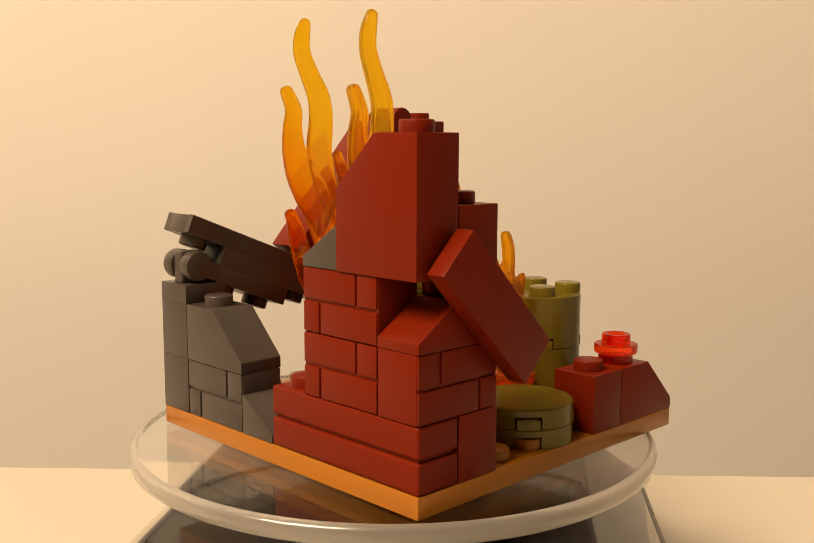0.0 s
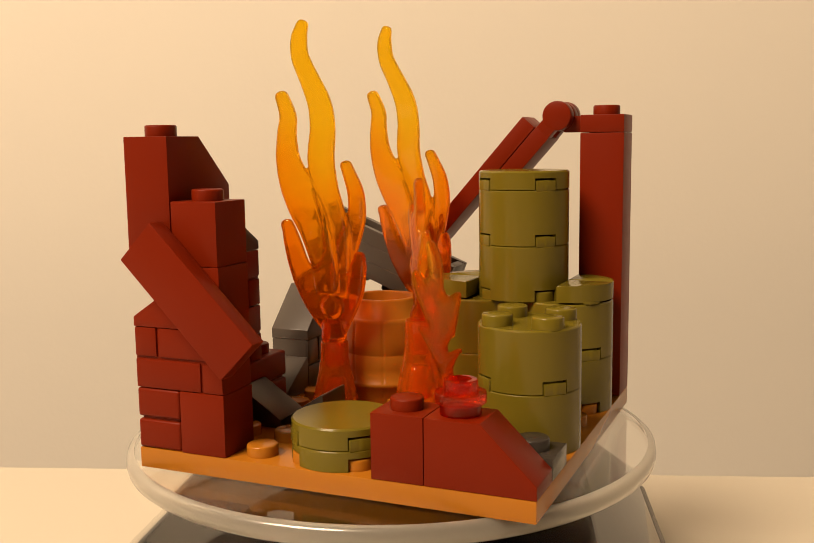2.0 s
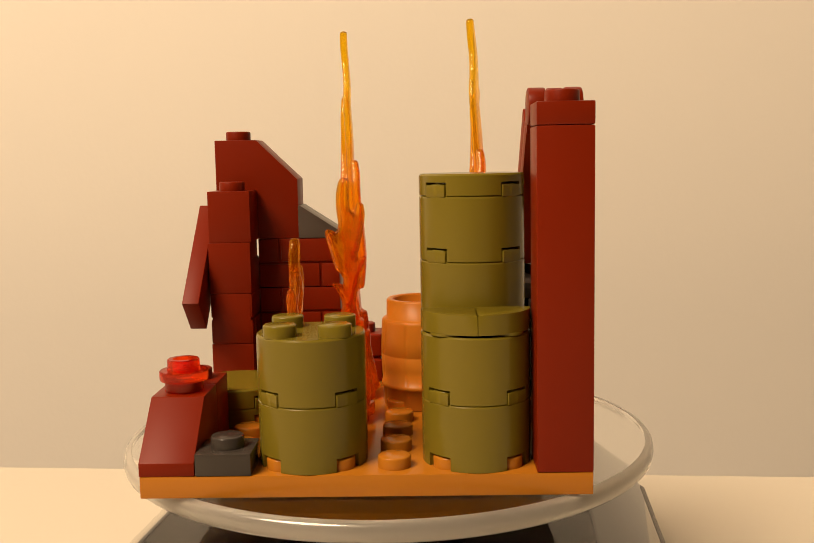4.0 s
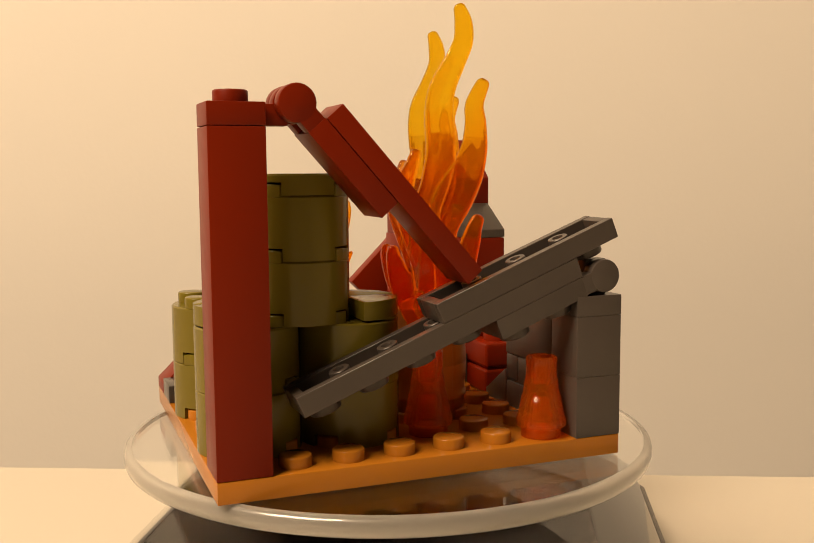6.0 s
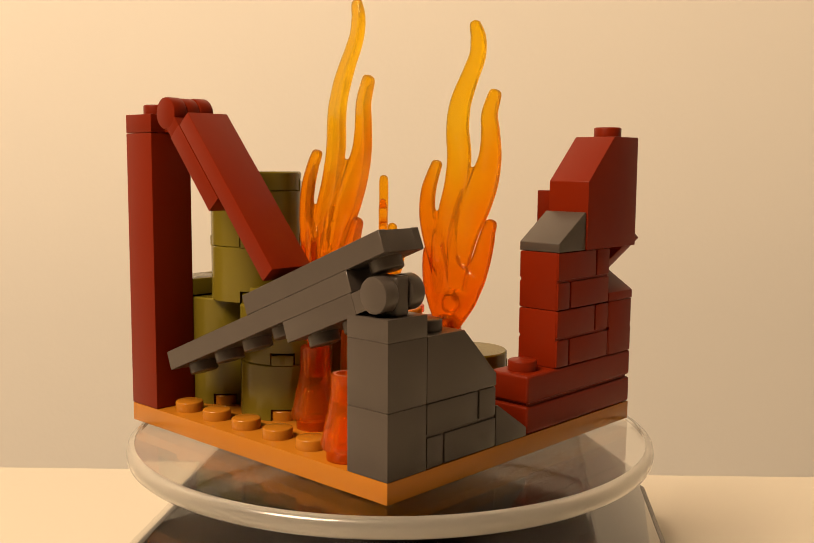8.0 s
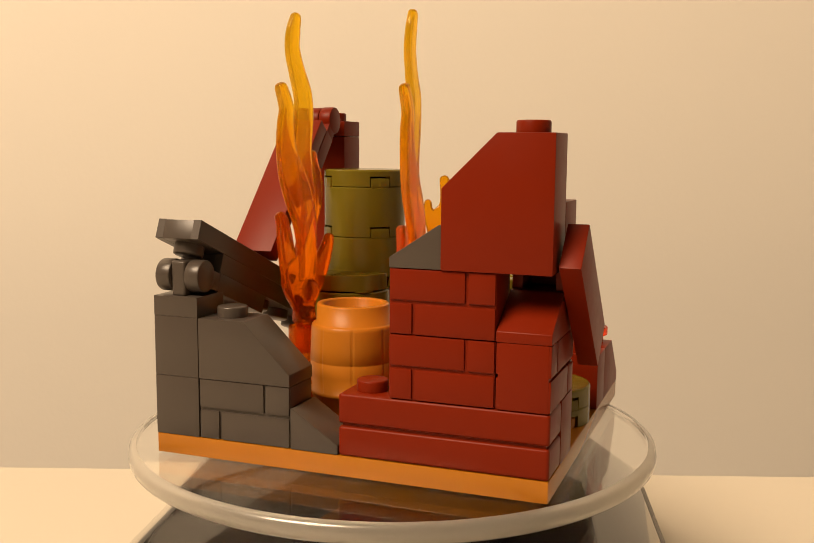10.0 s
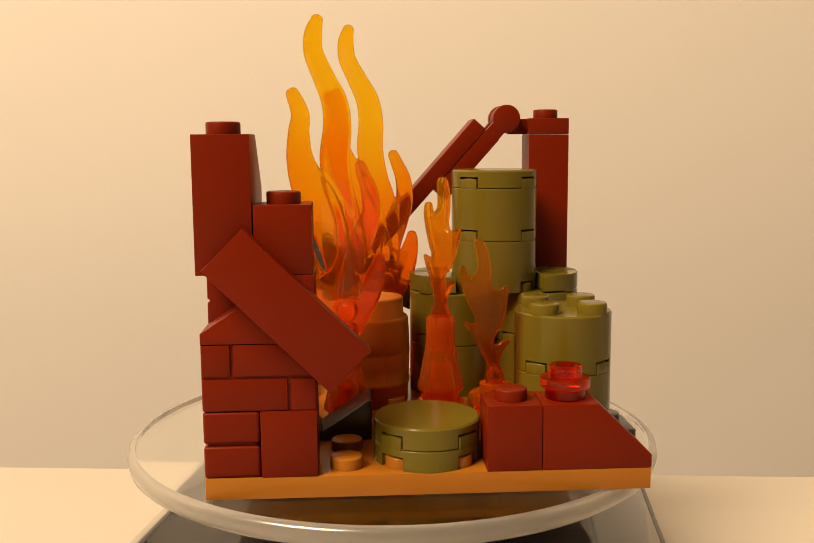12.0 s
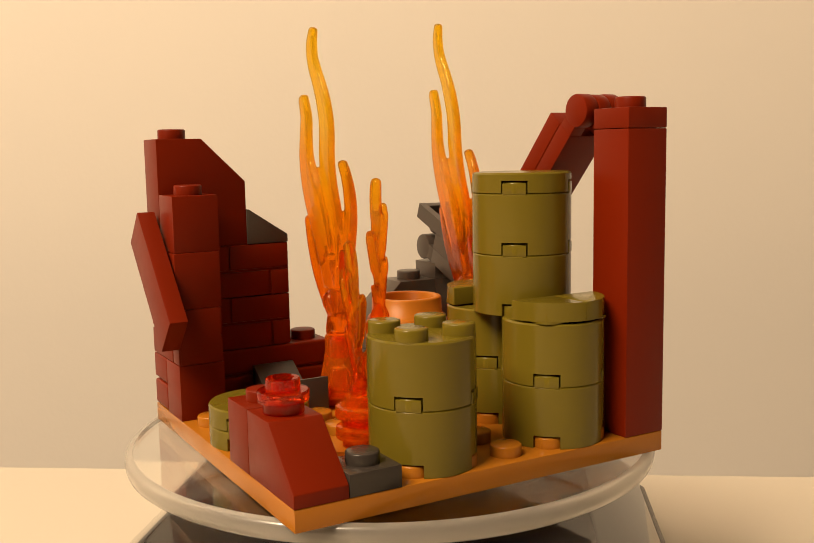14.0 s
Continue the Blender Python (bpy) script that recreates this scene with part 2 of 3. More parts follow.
def brick(name, material, x, y, z, nx, ny, plates=3, top=True, label=""):
    """A plain brick or plate; top: with studs."""
    bm = bmesh.new()
    h = plates * 3.2
    add_box(bm, 0.05, 0.05, 0.0, nx * 8 - 0.05, ny * 8 - 0.05, h - 0.01, 0.14)
    ob = part(name, mesh_of(name, bm, material, 40), toy, at(x, y, z), label)
    if top:
        studs(ob, material, [(i * 8 + 4, j * 8 + 4, h) for i in range(nx) for j in range(ny)])
    return ob


def masonry_brick(material, x, y, z, along_y, label=""):
    """A one-by-two brick with brickwork moulded on its long sides, running along y or x."""
    bm = bmesh.new()
    add_box(bm, 0.42, 0.05, 0.05, 7.58, 15.95, 9.55, 0.1)
    g = 0.2
    for row, cut in ((0, 12.2), (1, 4.3)):
        z0, z1 = row * 4.8 + (0.06 if row == 0 else g), row * 4.8 + (4.8 - g if row == 0 else 4.74)
        add_box(bm, 0.06, 0.12, z0, 7.94, cut - g, z1, 0.3)
        add_box(bm, 0.06, cut + g, z0, 7.94, 15.88, z1, 0.3)
    m = at(x, y, z) if along_y else at(x, y + 1, z) @ pose(0, 0, 0, 0, 0, -90)
    ob = part("masonry_brick", mesh_of("masonry_brick", bm, material, 40), toy, m, label)
    studs(ob, material, [(4, 4, 9.6), (4, 12, 9.6)])
    return ob


def log_brick(material, x, y, z, n, label=""):
    """A long brick with two rounded courses, running along y."""
    bm = bmesh.new()
    add_box(bm, 0.6, 0.6, 0.03, 7.4, n * 8 - 0.6, 9.57, 0.1)
    add_box(bm, 0.06, 0.06, 0.05, 7.94, n * 8 - 0.06, 4.6, 0.55, 3)
    add_box(bm, 0.06, 0.06, 5.0, 7.94, n * 8 - 0.06, 9.56, 0.55, 3)
    ob = part("log_brick", mesh_of("log_brick", bm, material, 40), toy, at(x, y, z), label)
    studs(ob, material, [(4, j * 8 + 4, 9.6) for j in range(n)])
    return ob


def slope(name, material, x, y, z, turn, profile, stud_at=None, label=""):
    """A sloped piece one stud wide. Its slope falls along its own +y; turn is about the centre of its first stud."""
    bm = bmesh.new()
    add_prism(bm, [(a - 4, b) for a, b in profile], -3.95, 3.95, 0.16)
    ob = part(name, mesh_of(name, bm, material, 40), toy, at(x + 0.5, y + 0.5, z, turn), label)
    if stud_at is not None:
        studs(ob, material, [(0, 0, stud_at)])
    return ob


SLOPE45 = [(0.05, 0.0), (15.95, 0.0), (15.95, 1.9), (8.1, 9.58), (0.05, 9.58)]
TALL45 = [(0.05, 0.0), (15.95, 0.0), (15.95, 11.5), (8.1, 19.18), (0.05, 19.18)]
LEDGE = [(0.05, 0.0), (15.95, 0.0), (15.95, 1.5), (8.5, 6.37), (1.6, 6.37), (1.6, 9.58), (0.05, 9.58)]
CHEESE = [(0.06, 0.03), (7.94, 0.03), (7.94, 1.5), (0.5, 6.37), (0.06, 6.37)]

# corner wall of dark red bricks
log_brick(RED, 0, 0, 0, 4, "dark red brick with two rounded courses")
brick("brick", RED, 1, 0, 0, 1, 1, label="plain dark red brick")
masonry_brick(RED, 0, 0, 9.6, False, label="dark red brick with moulded brickwork")
masonry_brick(RED, 0, 1, 9.6, True, label="dark red brick with moulded brickwork")
masonry_brick(RED, 0, 1, 19.2, True, label="dark red brick with moulded brickwork")
slope("slope_brick", RED, 1, 0, 19.2, 90, LEDGE, label="dark red sloped brick in the hole of the wall")
bm = bmesh.new()
add_box(bm, 0.6, 6.4, 6.38, 7.9, 7.94, 9.57, 0.07)
part("panel", mesh_of("panel", bm, RED, 40), toy, at(1, 0, 19.2), "thin dark red panel behind the hole of the wall")
# added strip, hidden by the tile: closes the slit and keeps the hole dark
bm = bmesh.new()
add_box(bm, 0.3, 0.12, 6.38, 7.9, 1.5, 9.5, 0.1)
part("bracket", mesh_of("bracket", bm, RED, 40), toy, at(1, 0, 19.2), "added dark red strip behind the hanging tile that blocks light in the hole")
brick("brick", RED, 0.97, 0.02, 28.8, 1, 1, label="plain dark red brick")
slope("slope_brick", RED, -0.04, 0.02, 28.8, 0, TALL45, 19.2, "tall dark red sloped brick overhanging the wall")
slope("slope_brick", GREY, 0, 2, 28.8, 0, CHEESE, label="small dark grey sloped brick")


def fallen_tile():
    bm = bmesh.new()
    add_box(bm, -12, 0, -4, 12, 3.1, 4, 0.22)
    part("tile", mesh_of("tile", bm, RED, 40), toy, at(0.5, -0.5, 0) @ pose(0.0083, 0.0006, 0.0242, 0, 45, 0), "smooth dark red tile hanging askew on the wall")


fallen_tile()

# low front wall
brick("brick", RED, 5, 0, 0, 1, 1, label="plain dark red brick at the plate's edge")
slope("slope_brick", RED, 6, 0, 0, -90, SLOPE45, 9.6, "dark red sloped brick at the plate's edge")
brick("plate", BLACK, 7, 1, 0, 1, 1, 1, label="small charcoal grey plate with one stud")


def round_plate():
    bm = bmesh.new()
    add_lathe(bm, [(0, 1.9), (1.9, 1.8), (2.0, 0.05), (2.9, 0.05), (2.9, 1.5), (3.1, 1.65), (3.55, 1.7), (3.65, 1.85), (3.65, 3.05), (3.5, 3.2), (2.45, 3.2), (2.4, 4.75), (2.25, 4.9), (1.6, 4.9), (1.6, 3.0), (0, 3.0)], 40)
    part("round_plate", mesh_of("round_plate", bm, RUBY, 40), toy, at(6.5, 0.5, 9.6), "clear red round plate with a stud")


round_plate()

# grey side wall
brick("post_brick", GREY, 0, 7, 0, 1, 1, label="plain dark grey brick of the corner post")
brick("post_brick", GREY, 0, 7, 9.6, 1, 1, label="plain dark grey brick of the corner post")
masonry_brick(GREY, 0, 5, 0, True, label="dark grey brick with moulded brickwork")
slope("slope_brick", GREY, 0, 6, 9.6, 180, SLOPE45, 9.6, "dark grey sloped brick with one stud")
slope("slope_brick", GREY, 0, 4, 0, 180, CHEESE, label="small dark grey sloped brick")
slope("slope_brick", GREY, 2, 2, 0, 90, CHEESE, label="small dark grey sloped brick among the studs")
slope("slope_brick", GREY, 1, 2, 0, -90, CHEESE, label="small dark grey sloped brick among the studs")


# hinges: a knuckle on the fixed plate between two on the leaning arm
def add_knuckle(bm, x, z, r, y0, y1, n=28):
    """A short round knuckle lying along y, in millimetres."""
    a = [bm.verts.new(Vector((x + r * math.cos(2 * math.pi * i / n), y0, z + r * math.sin(2 * math.pi * i / n))) * MM) for i in range(n)]
    b = [bm.verts.new(Vector((v.co.x / MM, y1, v.co.z / MM)) * MM) for v in a]
    faces = [bm.faces.new(a), bm.faces.new(b[::-1])]
    for i in range(n):
        faces.append(bm.faces.new((a[(i + 1) % n], a[i], b[i], b[(i + 1) % n])))
    bmesh.ops.recalc_face_normals(bm, faces=faces)
    rims = [e for f in faces[:2] for e in f.edges]
    bmesh.ops.bevel(bm, geom=rims, offset=0.3 * MM, segments=2, profile=0.5, affect="EDGES")


bm = bmesh.new()
add_box(bm, 0.05, 0.05, 0.0, 7.95, 7.95, 3.17, 0.07)
add_box(bm, 1.0, 2.75, 3.0, 5.0, 5.25, 8.7, 0.5, 3)
part("hinge_plate", mesh_of("hinge_plate", bm, GREY, 40), toy, at(0, 7, 19.2), "dark grey hinge plate on the post")
bm = bmesh.new()
add_box(bm, 0.06, 0.06, 0.03, 7.94, 7.94, 3.17, 0.2)
add_box(bm, -3.6, 2.75, 0.1, 0.2, 5.25, 3.1, 0.2)
add_knuckle(bm, -4.2, 3.0, 2.7, 2.75, 5.25)
ob = part("hinge_plate", mesh_of("hinge_plate", bm, RED, 40), toy, at(7, 7, 48.0), "dark red hinge plate on the pillar")
studs(ob, RED, [(4, 4, 3.2)])


def arm_hinge(m, material, r, under, label):
    """The leaning half of a hinge: two knuckles and a plate two studs long; under: its studs point along +z or -z."""
    bm = bmesh.new()
    for y0, y1 in ((-3.94, -1.35), (1.35, 3.94)):
        add_knuckle(bm, 0, 0, r, y0, y1)
        add_box(bm, 0, y0 + 0.05, -1.5, 4.6, y1 - 0.05, 1.5, 0.15)
    add_box(bm, 4.0, -3.94, -1.58, 19.7, 3.94, 1.59, 0.08)
    ob = part("hinge_arm", mesh_of("hinge_arm", bm, material, 40), toy, m, label)
    for x in (8, 16):
        part("stud", STUD[material.name], ob, pose(x * MM, 0, under * 1.57 * MM, 180 if under < 0 else 0, 0, 0))
    return ob


def upturned_plate(m, n, x0, z0, label):
    """A plate n studs long lying upside down: hollow above with small pins, studs below."""
    bm = bmesh.new()
    x1 = x0 + n * 8 - 0.1
    add_box(bm, x0, -3.94, z0, x1, -2.5, z0 + 3.19, 0.07, 1)
    add_box(bm, x0, 2.5, z0, x1, 3.94, z0 + 3.19, 0.07, 1)
    add_box(bm, x0 + 0.02, -2.6, z0 + 0.01, x0 + 1.5, 2.6, z0 + 3.13, 0.12)
    add_box(bm, x1 - 1.5, -2.6, z0 + 0.01, x1 - 0.02, 2.6, z0 + 3.13, 0.12)
    add_box(bm, x0 + 1.3, -2.6, z0 + 0.02, x1 - 1.3, 2.6, z0 + 1.2, 0)
    for i in range(1, n):
        c = x0 + i * 8
        add_lathe(bm, [(1.6, z0 + 1.0), (1.6, z0 + 3.0), (1.5, z0 + 3.1), (0.9, z0 + 3.1), (0.85, z0 + 3.0), (0.85, z0 + 1.6), (0, z0 + 1.6)], 20, c, 0)
    ob = part("upturned_plate", mesh_of("upturned_plate", bm, GREY, 40), toy, m, label)
    for i in range(n):
        part("stud", STUD[GREY.name], ob, pose((x0 + i * 8 + 4) * MM, 0, z0 * MM, 180, 0, 0))
    return ob


ARM_GREY = at(0.375, 7.5, 25.4) @ pose(0, 0, 0, 0, 21.8, 0)
arm_hinge(ARM_GREY, GREY, 2.6, -1, "dark grey hinge arm leaning down from the post")
upturned_plate(ARM_GREY, 6, 3.7, 1.6, "long dark grey plate lying upside down in the leaning arm")
upturned_plate(ARM_GREY, 4, -4.3, 4.8, "short dark grey plate lying upside down on the leaning arm")
ARM_RED = at(6.46, 7.5, 51.1) @ pose(0, 0, 0, 0, 131.6, 0)
arm_hinge(ARM_RED, RED, 2.7, -1, "dark red hinge arm leaning down from the pillar")
bm = bmesh.new()
add_box(bm, 4.2, -3.94, -4.8, 36.1, 3.94, -1.7, 0.22)
part("tile", mesh_of("tile", bm, RED, 40), toy, ARM_RED, "smooth dark red tile on the leaning arm")

bm = bmesh.new()
add_box(bm, 0.06, 0.06, 0.03, 7.94, 7.94, 47.97, 0.22)
part("pillar", mesh_of("pillar", bm, RED, 40), toy, at(7, 7, 0), "tall plain dark red pillar")


# olive drums
def round_shell(name, h, notch, tile, material, m, label, lugs=False):
    """A round two-by-two piece: a wall with four openings at its foot, and a top."""
    bm = bmesh.new()
    n, r, ri = 96, 7.95, 6.3
    half = notch / 2
    low = []
    for i in range(n):
        a = 360.0 * (i + 0.5) / n
        d = abs((a - 45 + 45) % 90 - 45)
        low.append(1.95 if radians(d) * r < half else 0.03)
    def ring(rad, z):
        return [bm.verts.new(Vector((rad * math.cos(2 * math.pi * i / n), rad * math.sin(2 * math.pi * i / n), z)) * MM) for i in range(n)]
    o0, o1, o2, o3 = ring(r, 0.03), ring(r, 1.95), ring(r, h - 0.3), ring(r - 0.25, h - 0.03)
    i0, i1, i2 = ring(ri, 0.03), ring(ri, 1.95), ring(ri, h - 1.0)
    for i in range(n):
        j, k = (i + 1) % n, (i - 1) % n
        bm.faces.new((o1[i], o1[j], o2[j], o2[i]))
        bm.faces.new((o2[i], o2[j], o3[j], o3[i]))
        bm.faces.new((i1[j], i1[i], i2[i], i2[j]))
        if low[i] < 1:
            bm.faces.new((o0[i], o0[j], o1[j], o1[i]))
            bm.faces.new((i0[j], i0[i], i1[i], i1[j]))
            bm.faces.new((o0[j], o0[i], i0[i], i0[j]))
        else:
            bm.faces.new((o1[j], o1[i], i1[i], i1[j]))
        if low[i] != low[k]:
            bm.faces.new((o0[i], o1[i], i1[i], i0[i]))
    bm.faces.new(o3)
    bm.faces.new(i2[::-1])
    bmesh.ops.recalc_face_normals(bm, faces=bm.faces)
    if lugs:
        for q in range(4):
            known = set(bm.verts)
            add_box(bm, 5.6, -notch / 2 + 0.36, h - 0.2, r - 0.06, notch / 2 - 0.36, h + 1.55, 0.12)
            turn = Matrix.Rotation(radians(45 + 90 * q), 3, "Z")
            for v in set(bm.verts) - known:
                v.co = turn @ v.co
    ob = part(name, mesh_of(name, bm, material, 40), toy, m, label)
    if not tile:
        studs(ob, material, [(a, b, h) for a in (-3.92, 3.92) for b in (-3.92, 3.92)])
    return ob


def drum(x, y, z, count, label):
    for i in range(count):
        round_shell("round_brick", 9.6, 4.4, False, OLIVE, at(x, y, z + 9.6 * i), label, lugs=i < count - 1 or z > 0)


drum(7, 3, 0, 2, "olive green round brick of a standing drum with studs on top")
drum(7, 6, 0, 2, "olive green round brick of a drum beside the pillar")
drum(5, 6, 0, 2, "olive green round brick of a drum behind")
drum(6, 6, 19.2, 2, "olive green round brick of the upper drum")
round_shell("round_tile", 3.2, 4.4, True, OLIVE, at(6, 6, 38.4), "smooth olive green round tile on the upper drum")
round_shell("round_plate", 3.2, 4.4, False, OLIVE, at(4, 1, 0), "olive green round plate on the base plate", lugs=True)
round_shell("round_tile", 3.2, 4.4, True, OLIVE, at(4, 1, 3.2), "smooth olive green round tile on the base plate")


def quarter_tile(x, y, z, turn):
    """A quarter of a round tile."""
    bm = bmesh.new()
    outline = [(0.05, 0.05), (7.94, 0.05)] + [(7.94 * math.cos(radians(a)), 7.94 * math.sin(radians(a))) for a in range(6, 85, 6)] + [(0.05, 7.94)]
    a = [bm.verts.new(Vector((u, v, 0.3)) * MM) for u, v in outline]
    b = [bm.verts.new(Vector((u, v, 3.17)) * MM) for u, v in outline]
    faces = [bm.faces.new(a[::-1]), bm.faces.new(b)]
    for i in range(len(a)):
        j = (i + 1) % len(a)
        faces.append(bm.faces.new((a[i], a[j], b[j], b[i])))
    bmesh.ops.bevel(bm, geom=list(faces[1].edges), offset=0.2 * MM, segments=2, profile=0.5, affect="EDGES")
    add_lathe(bm, [(0, 0.02), (2.6, 0.02), (2.6, 0.4), (0, 0.4)], 20, 4, 4)
    part("quarter_tile", mesh_of("quarter_tile", bm, OLIVE, 40), toy, at(x, y, z, turn), "smooth olive green quarter-round tile on a drum")


for place in ((7, 6, 19.2, 0), (7, 6, 19.2, -90), (5, 6, 19.2, 90), (5, 6, 19.2, 180)):
    quarter_tile(*place)


def cone(x, y, z, top):
    """An eight-sided-looking clear cone; top: height of the collar that holds a flame."""
    bm = bmesh.new()
    add_lathe(bm, [(0, 6.6), (1.2, 6.5), (1.55, 6.0), (2.3, 0.3), (2.35, 0.05), (3.1, 0.05), (3.2, 1.6), (3.3, 1.75), (3.85, 1.85), (3.95, 2.1), (3.9, 2.9), (3.7, 3.3), (3.05, 6.6), (2.95, 6.7), (2.55, 9.3), (2.42, 9.6), (2.4, top - 0.2), (2.2, top), (1.65, top), (1.6, 8.6), (0, 8.6)], 40)
    return part("cone", mesh_of("cone", bm, EMBER, 40), toy, at(x, y, z), "clear orange plastic cone")


for x, y, z, top in ((2.5, 3.5, 0, 12.8), (4.5, 3.5, 3.2, 14.3), (3.5, 6.5, 0, 13.6), (1.5, 7.5, 0, 12.8)):
    cone(x, y, z, top)


def small_round(x, y, z):
    bm = bmesh.new()
    add_lathe(bm, [(0, 1.8), (1.9, 1.7), (2.0, 0.05), (2.9, 0.05), (2.9, 1.2), (3.1, 1.35), (3.85, 1.4), (3.95, 1.55), (3.95, 3.05), (3.8, 3.17), (2.45, 3.17), (2.4, 4.65), (2.25, 4.8), (0, 4.8)], 40)
    part("round_plate", mesh_of("round_plate", bm, EMBER, 40), toy, at(x, y, z), "clear orange round plate under a flame")


small_round(5.5, 2.5, 0)
small_round(5.5, 2.5, 3.2)
small_round(4.5, 3.5, 0)


def barrel():
    """A bulging barrel with eight moulded staves, two hoops and a rim."""
    bm = bmesh.new()
    n = 192
    profile = [(6.9, 0.05, 0), (7.05, 0.3, 0), (7.15, 3.55, 1), (7.38, 3.65, 0), (7.42, 4.35, 0), (7.22, 4.45, 1), (7.36, 7.0, 1), (7.44, 9.3, 1), (7.36, 9.42, 1), (7.44, 9.54, 1), (7.36, 12.0, 1), (7.22, 15.0, 1),
               (7.12, 15.5, 0), (6.9, 15.75, 0), (6.35, 15.85, 0), (6.3, 18.9, 0), (6.1, 19.15, 0), (5.3, 19.15, 0), (5.1, 18.9, 0), (5.0, 9.0, 0)]
    rings = []
    for r, z, stave in profile:
        ring = []
        for i in range(n):
            q = r - (0.16 if stave and i % 24 == 12 else 0)
            a = 2 * math.pi * i / n
            ring.append(bm.verts.new(Vector((q * math.cos(a), q * math.sin(a), z)) * MM))
        rings.append(ring)
    for a, b in zip(rings, rings[1:]):
        for i in range(n):
            j = (i + 1) % n
            bm.faces.new((a[i], a[j], b[j], b[i]))
    bm.faces.new(rings[0][::-1])
    bm.faces.new(rings[-1])
    return part("barrel", mesh_of("barrel", bm, BARREL, 35), toy, at(3, 5, 0), "reddish brown toy barrel with moulded staves, open on top")


barrel()


# flames: tongues swept along a line, flat in cross-section
def add_tongue(bm, line, thick=2.0, n=20):
    """line: (u, v, z, width) in millimetres; u across the flame, v out of its plane."""
    pts = []
    m = len(line)
    for k in range((m - 1) * 6 + 1):
        i = min(k // 6, m - 2)
        t = k / 6 - i
        p0, p1, p2, p3 = (np.array(line[min(max(q, 0), m - 1)], float) for q in (i - 1, i, i + 1, i + 2))
        pts.append(0.5 * (2 * p1 + (p2 - p0) * t + (2 * p0 - 5 * p1 + 4 * p2 - p3) * t * t + (3 * p1 - p0 - 3 * p2 + p3) * t ** 3))
    a, b = pts[-2], pts[-1]
    step = (b - a) / (np.linalg.norm((b - a)[:3]) or 1)
    w = b[3]
    for f, g in ((0.25, 0.9), (0.42, 0.62), (0.5, 0.2)):
        tip = b + step * w * f
        tip[3] = w * g
        pts.append(tip)
    rings = []
    for k, q in enumerate(pts):
        a, b = pts[max(k - 1, 0)], pts[min(k + 1, len(pts) - 1)]
        du, dz = b[0] - a[0], b[2] - a[2]
        s = math.hypot(du, dz) or 1
        nu, nz = dz / s, -du / s
        w, th = max(q[3], 0.2) / 2, min(thick, max(q[3], 0.3)) / 2
        ring = []
        for j in range(n):
            c, d = math.cos(2 * math.pi * (j + 0.5) / n), math.sin(2 * math.pi * (j + 0.5) / n)
            c, d = math.copysign(abs(c) ** 0.55, c), math.copysign(abs(d) ** 0.35, d)
            ring.append(bm.verts.new(Vector((q[0] + nu * w * c, q[1] + th * d, q[2] + nz * w * c)) * MM))
        rings.append(ring)
    faces = []
    for a, b in zip(rings, rings[1:]):
        for j in range(n):
            faces.append(bm.faces.new((a[j], a[(j + 1) % n], b[(j + 1) % n], b[j])))
    faces.append(bm.faces.new(rings[0]))
    faces.append(bm.faces.new(rings[-1][::-1]))
    bmesh.ops.recalc_face_normals(bm, faces=faces)


def fuse(ob):
    """Melts the tongues of a flame into one moulded body."""
    mod = ob.modifiers.new("fuse", "REMESH")
    mod.mode, mod.voxel_size, mod.use_smooth_shade = "VOXEL", 0.00024, True
    soft = ob.modifiers.new("soft", "SMOOTH")
    soft.factor, soft.iterations = 0.5, 3


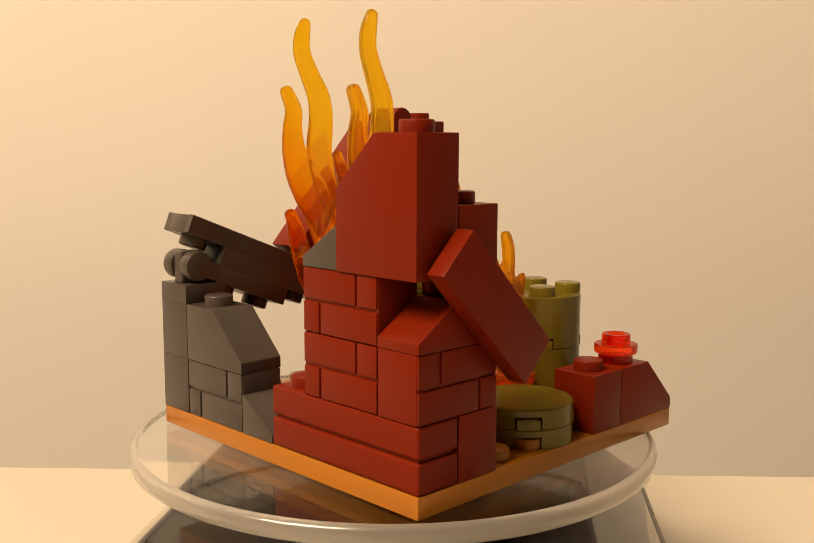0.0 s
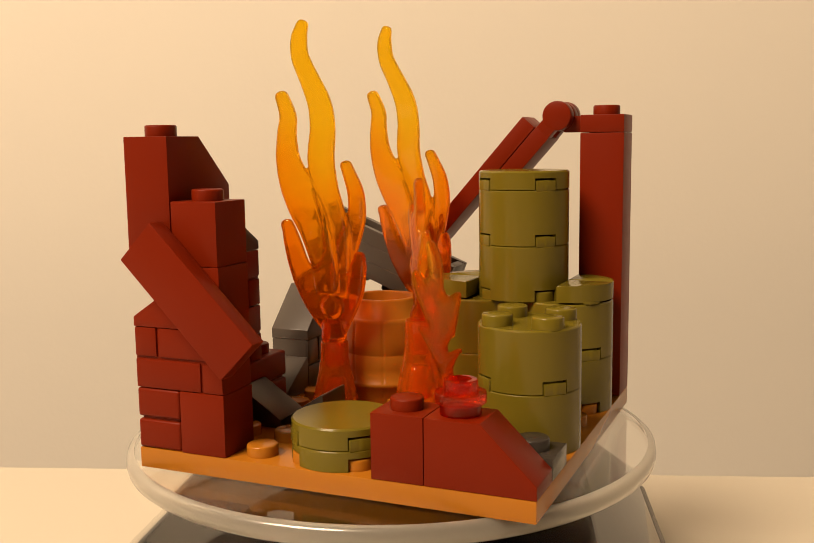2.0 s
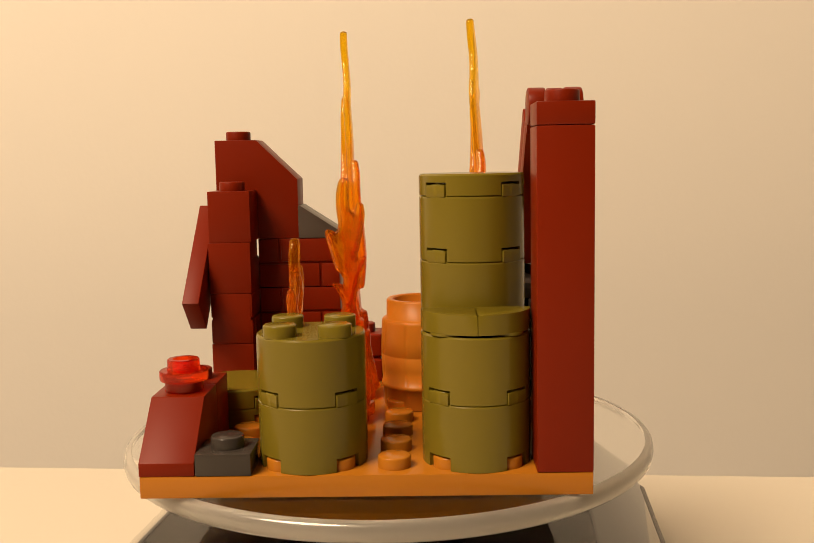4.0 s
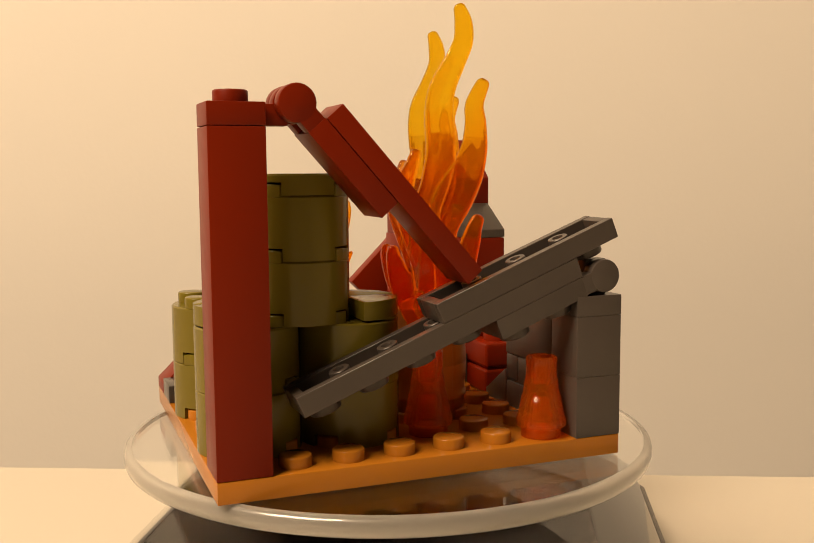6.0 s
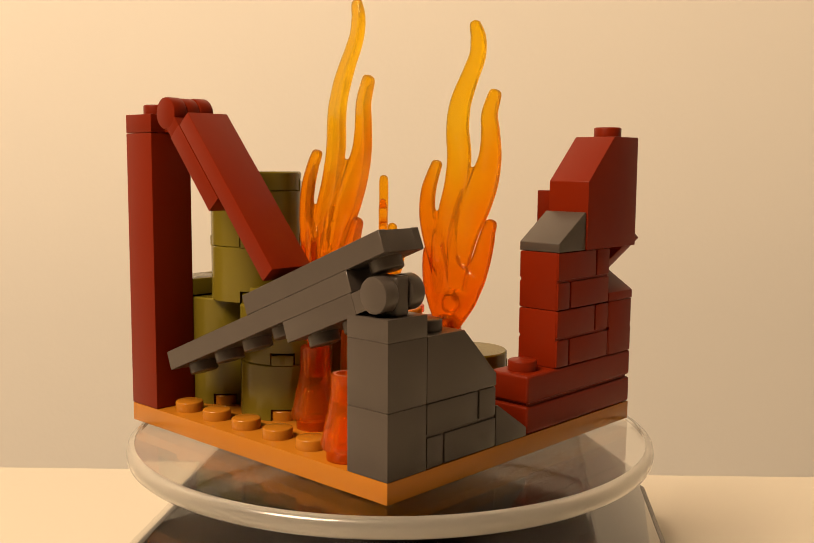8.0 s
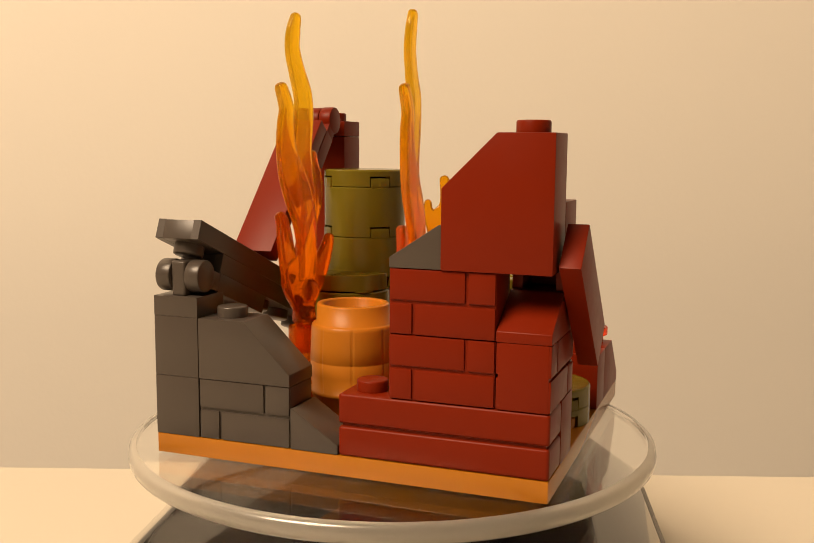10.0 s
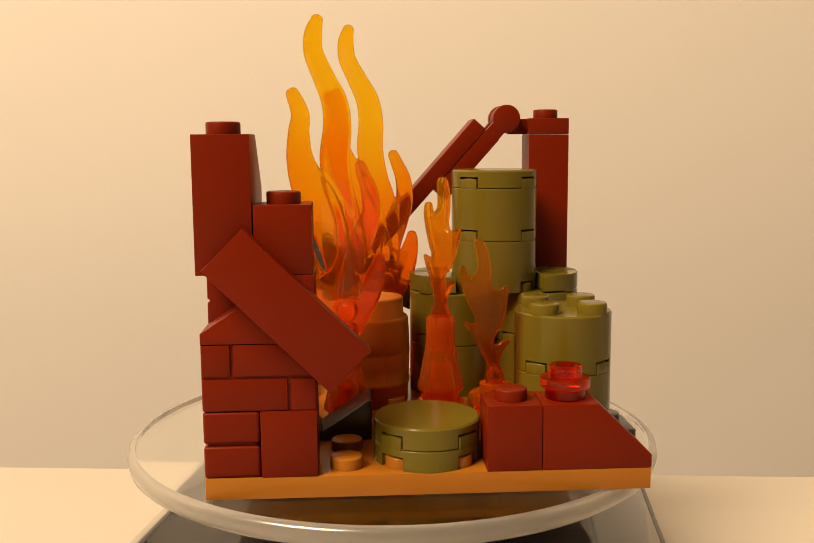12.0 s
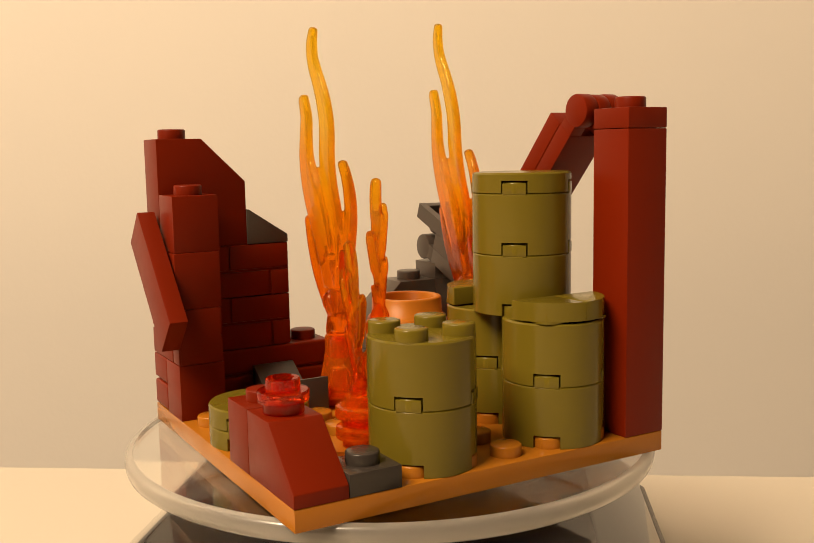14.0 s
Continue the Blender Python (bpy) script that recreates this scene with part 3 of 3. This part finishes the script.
def big_flame(m, label):
    """A tall flame of five tongues that rise from one flat body with a ball moulded on it."""
    bm = bmesh.new()
    add_tongue(bm, [(0.4, 0.3, 8, 3.8), (1.0, 0.1, 15, 4.6), (0.6, -0.3, 21.5, 4.4), (-0.6, -0.5, 26, 4.6), (-1.4, -0.6, 31, 5.0), (-0.9, -0.7, 36.5, 4.7), (-1.3, -0.9, 40.5, 4.3),
                    (-2.9, -1.0, 44.3, 3.6), (-4.5, -1.3, 48.2, 3.2), (-4.5, -1.5, 51.2, 2.9), (-3.9, -1.5, 53.2, 2.1)], 1.3)
    add_tongue(bm, [(-0.4, -0.9, 8.5, 4.2), (-0.9, -1.5, 14.0, 4.8), (-2.2, -1.9, 19.5, 5.8), (-3.9, -2.0, 23.5, 6.5), (-5.8, -2.0, 27.5, 5.8), (-7.0, -2.0, 31.5, 4.4), (-7.1, -1.9, 35.5, 3.5),
                    (-6.8, -1.9, 38.5, 3.0), (-7.9, -1.8, 41.6, 2.3)], 1.5)
    add_tongue(bm, [(0.7, 0.9, 8, 3.2), (1.3, 1.4, 13, 3.6), (2.9, 1.3, 17.5, 3.7), (4.3, 1.0, 21.5, 3.3), (4.3, 0.8, 25.5, 2.9), (3.3, 0.7, 28.5, 2.3), (2.8, 0.5, 30.0, 2.0)], 1.4)
    add_tongue(bm, [(0, 0.1, 1.8, 3.6), (-2.2, -0.3, 6.0, 5.0), (-4.6, -0.8, 10.3, 4.6), (-6.0, -1.1, 13.6, 3.7), (-6.8, -1.3, 16.6, 3.2), (-7.4, -1.4, 19.0, 2.5), (-7.8, -1.4, 20.0, 2.2)], 1.5)
    add_tongue(bm, [(0.2, 0.2, 1.8, 3.6), (1.8, 0.1, 5.3, 4.6), (3.8, -0.3, 8.8, 4.2), (5.0, -0.7, 11.9, 3.3), (5.6, -1.0, 14.0, 2.4), (5.7, -1.1, 14.9, 1.9)], 1.5)
    add_tongue(bm, [(0.2, 0.1, 1.2, 4.2), (0.1, 0, 4.0, 7.0), (-0.3, -0.2, 6.6, 10.2), (-0.6, -0.3, 9.2, 11.6), (-0.4, -0.3, 11.2, 8.6), (-0.2, -0.2, 12.8, 4.0)], 1.4)
    add_lathe(bm, [(0, -1.0), (1.6, -1.0), (1.6, 0.1), (2.2, 0.2), (2.2, 1.2), (1.9, 3.4), (0, 4.2)], 24)
    add_lathe(bm, [(0, 3.9), (1.0, 4.4), (1.6, 5.1), (1.85, 6.1), (1.6, 7.1), (1.0, 7.8), (0, 8.3)], 24, 0.2, -1.1)
    fuse(part("flame", mesh_of("flame", bm, FIRE, 70), toy, m, label))


def small_flame(m, label):
    """A low flat flame of five tongues."""
    bm = bmesh.new()
    add_tongue(bm, [(0, 0, 0.3, 1.8), (0, 0, 3, 2.4), (-0.7, 0, 6.2, 3.0), (0.4, 0, 9.3, 4.4), (0.7, 0, 11.4, 5.4), (-0.3, 0, 13.5, 4.6), (-0.2, 0, 15.4, 3.8), (0.7, 0, 17.3, 2.2), (0.8, 0, 20, 2.0), (0.45, 0, 22.0, 1.6)], 1.7)
    add_tongue(bm, [(-0.6, 0, 11, 3.0), (-1.8, 0, 14.2, 2.4), (-2.6, 0, 16.6, 1.6), (-2.7, 0, 18.0, 1.2)], 1.6)
    add_tongue(bm, [(0.8, 0, 8.0, 3.0), (2.1, 0, 11.0, 2.6), (3.3, 0, 13.3, 1.7), (3.9, 0, 14.0, 1.1)], 1.6)
    add_tongue(bm, [(-0.6, 0, 5, 2.2), (-1.8, 0, 7.6, 2.0), (-3.0, 0, 8.9, 1.1), (-3.5, 0, 9.3, 0.7)], 1.6)
    add_tongue(bm, [(0.2, 0, 2.4, 1.6), (1.2, 0, 4.1, 1.6), (2.2, 0, 5.0, 1.1), (2.9, 0, 5.3, 0.8)], 1.6)
    add_lathe(bm, [(0, -1.0), (1.6, -1.0), (1.6, 0.3), (1.2, 1.4), (0, 2.2)], 20)
    fuse(part("flame", mesh_of("flame", bm, LOWFIRE, 70), toy, m, label))


big_flame(at(2.5, 3.5, 12.8), "tall clear orange flame with yellow tips")
big_flame(at(3.5, 6.44, 14.2) @ pose(0, 0, 0, 2.4, -2.5, -13), "tall clear orange flame with yellow tips behind the barrel")
small_flame(at(4.5, 3.5, 18.2, -48), "small clear orange flame on a cone")
small_flame(at(5.5, 2.5, 9.0) @ pose(0, 0, 0, 0, -8, 0) @ pose(0, 0, 0, 0, 0, -4), "small clear orange flame on round plates")


# ---------- what turns ----------
SPIN = [(0.0, -43.47), (0.5, -26.85), (1.0, -8.63), (1.5, 8.04), (2.0, 24.31), (2.5, 41.30), (3.0, 58.30), (3.5, 75.29),
        (4.0, 92.28), (4.5, 109.28), (5.0, 125.91), (5.5, 141.89), (6.0, 159.69), (6.5, 174.53), (7.0, 191.54), (7.5, 207.00),
        (8.0, 223.90), (8.5, 240.81), (9.0, 257.71), (9.5, 274.62), (10.0, 291.52), (10.5, 307.79), (11.0, 324.72), (11.5, 340.27),
        (12.0, 357.65), (12.5, 372.47), (13.0, 388.45), (13.5, 403.73), (14.0, 421.08)]


def motions():
    """The disc and the toy on it turn together, with a slight wobble."""
    lean = pose(0, 0, 0, 0.799, 0, 0) @ pose(0, 0, 0, 0, -0.172, 0)
    walk(toy, [(t, pose(0, 0, 0, 0, 0, -a) @ lean @ pose(0.004247, -0.002239, 0.000200)) for t, a in SPIN])
    walk(disc, [(t, pose(0, 0, -TABLE_Z * MM, 0, 0, -a) @ lean @ pose(0.0003, -0.0003, 0)) for t, a in SPIN])


motions()
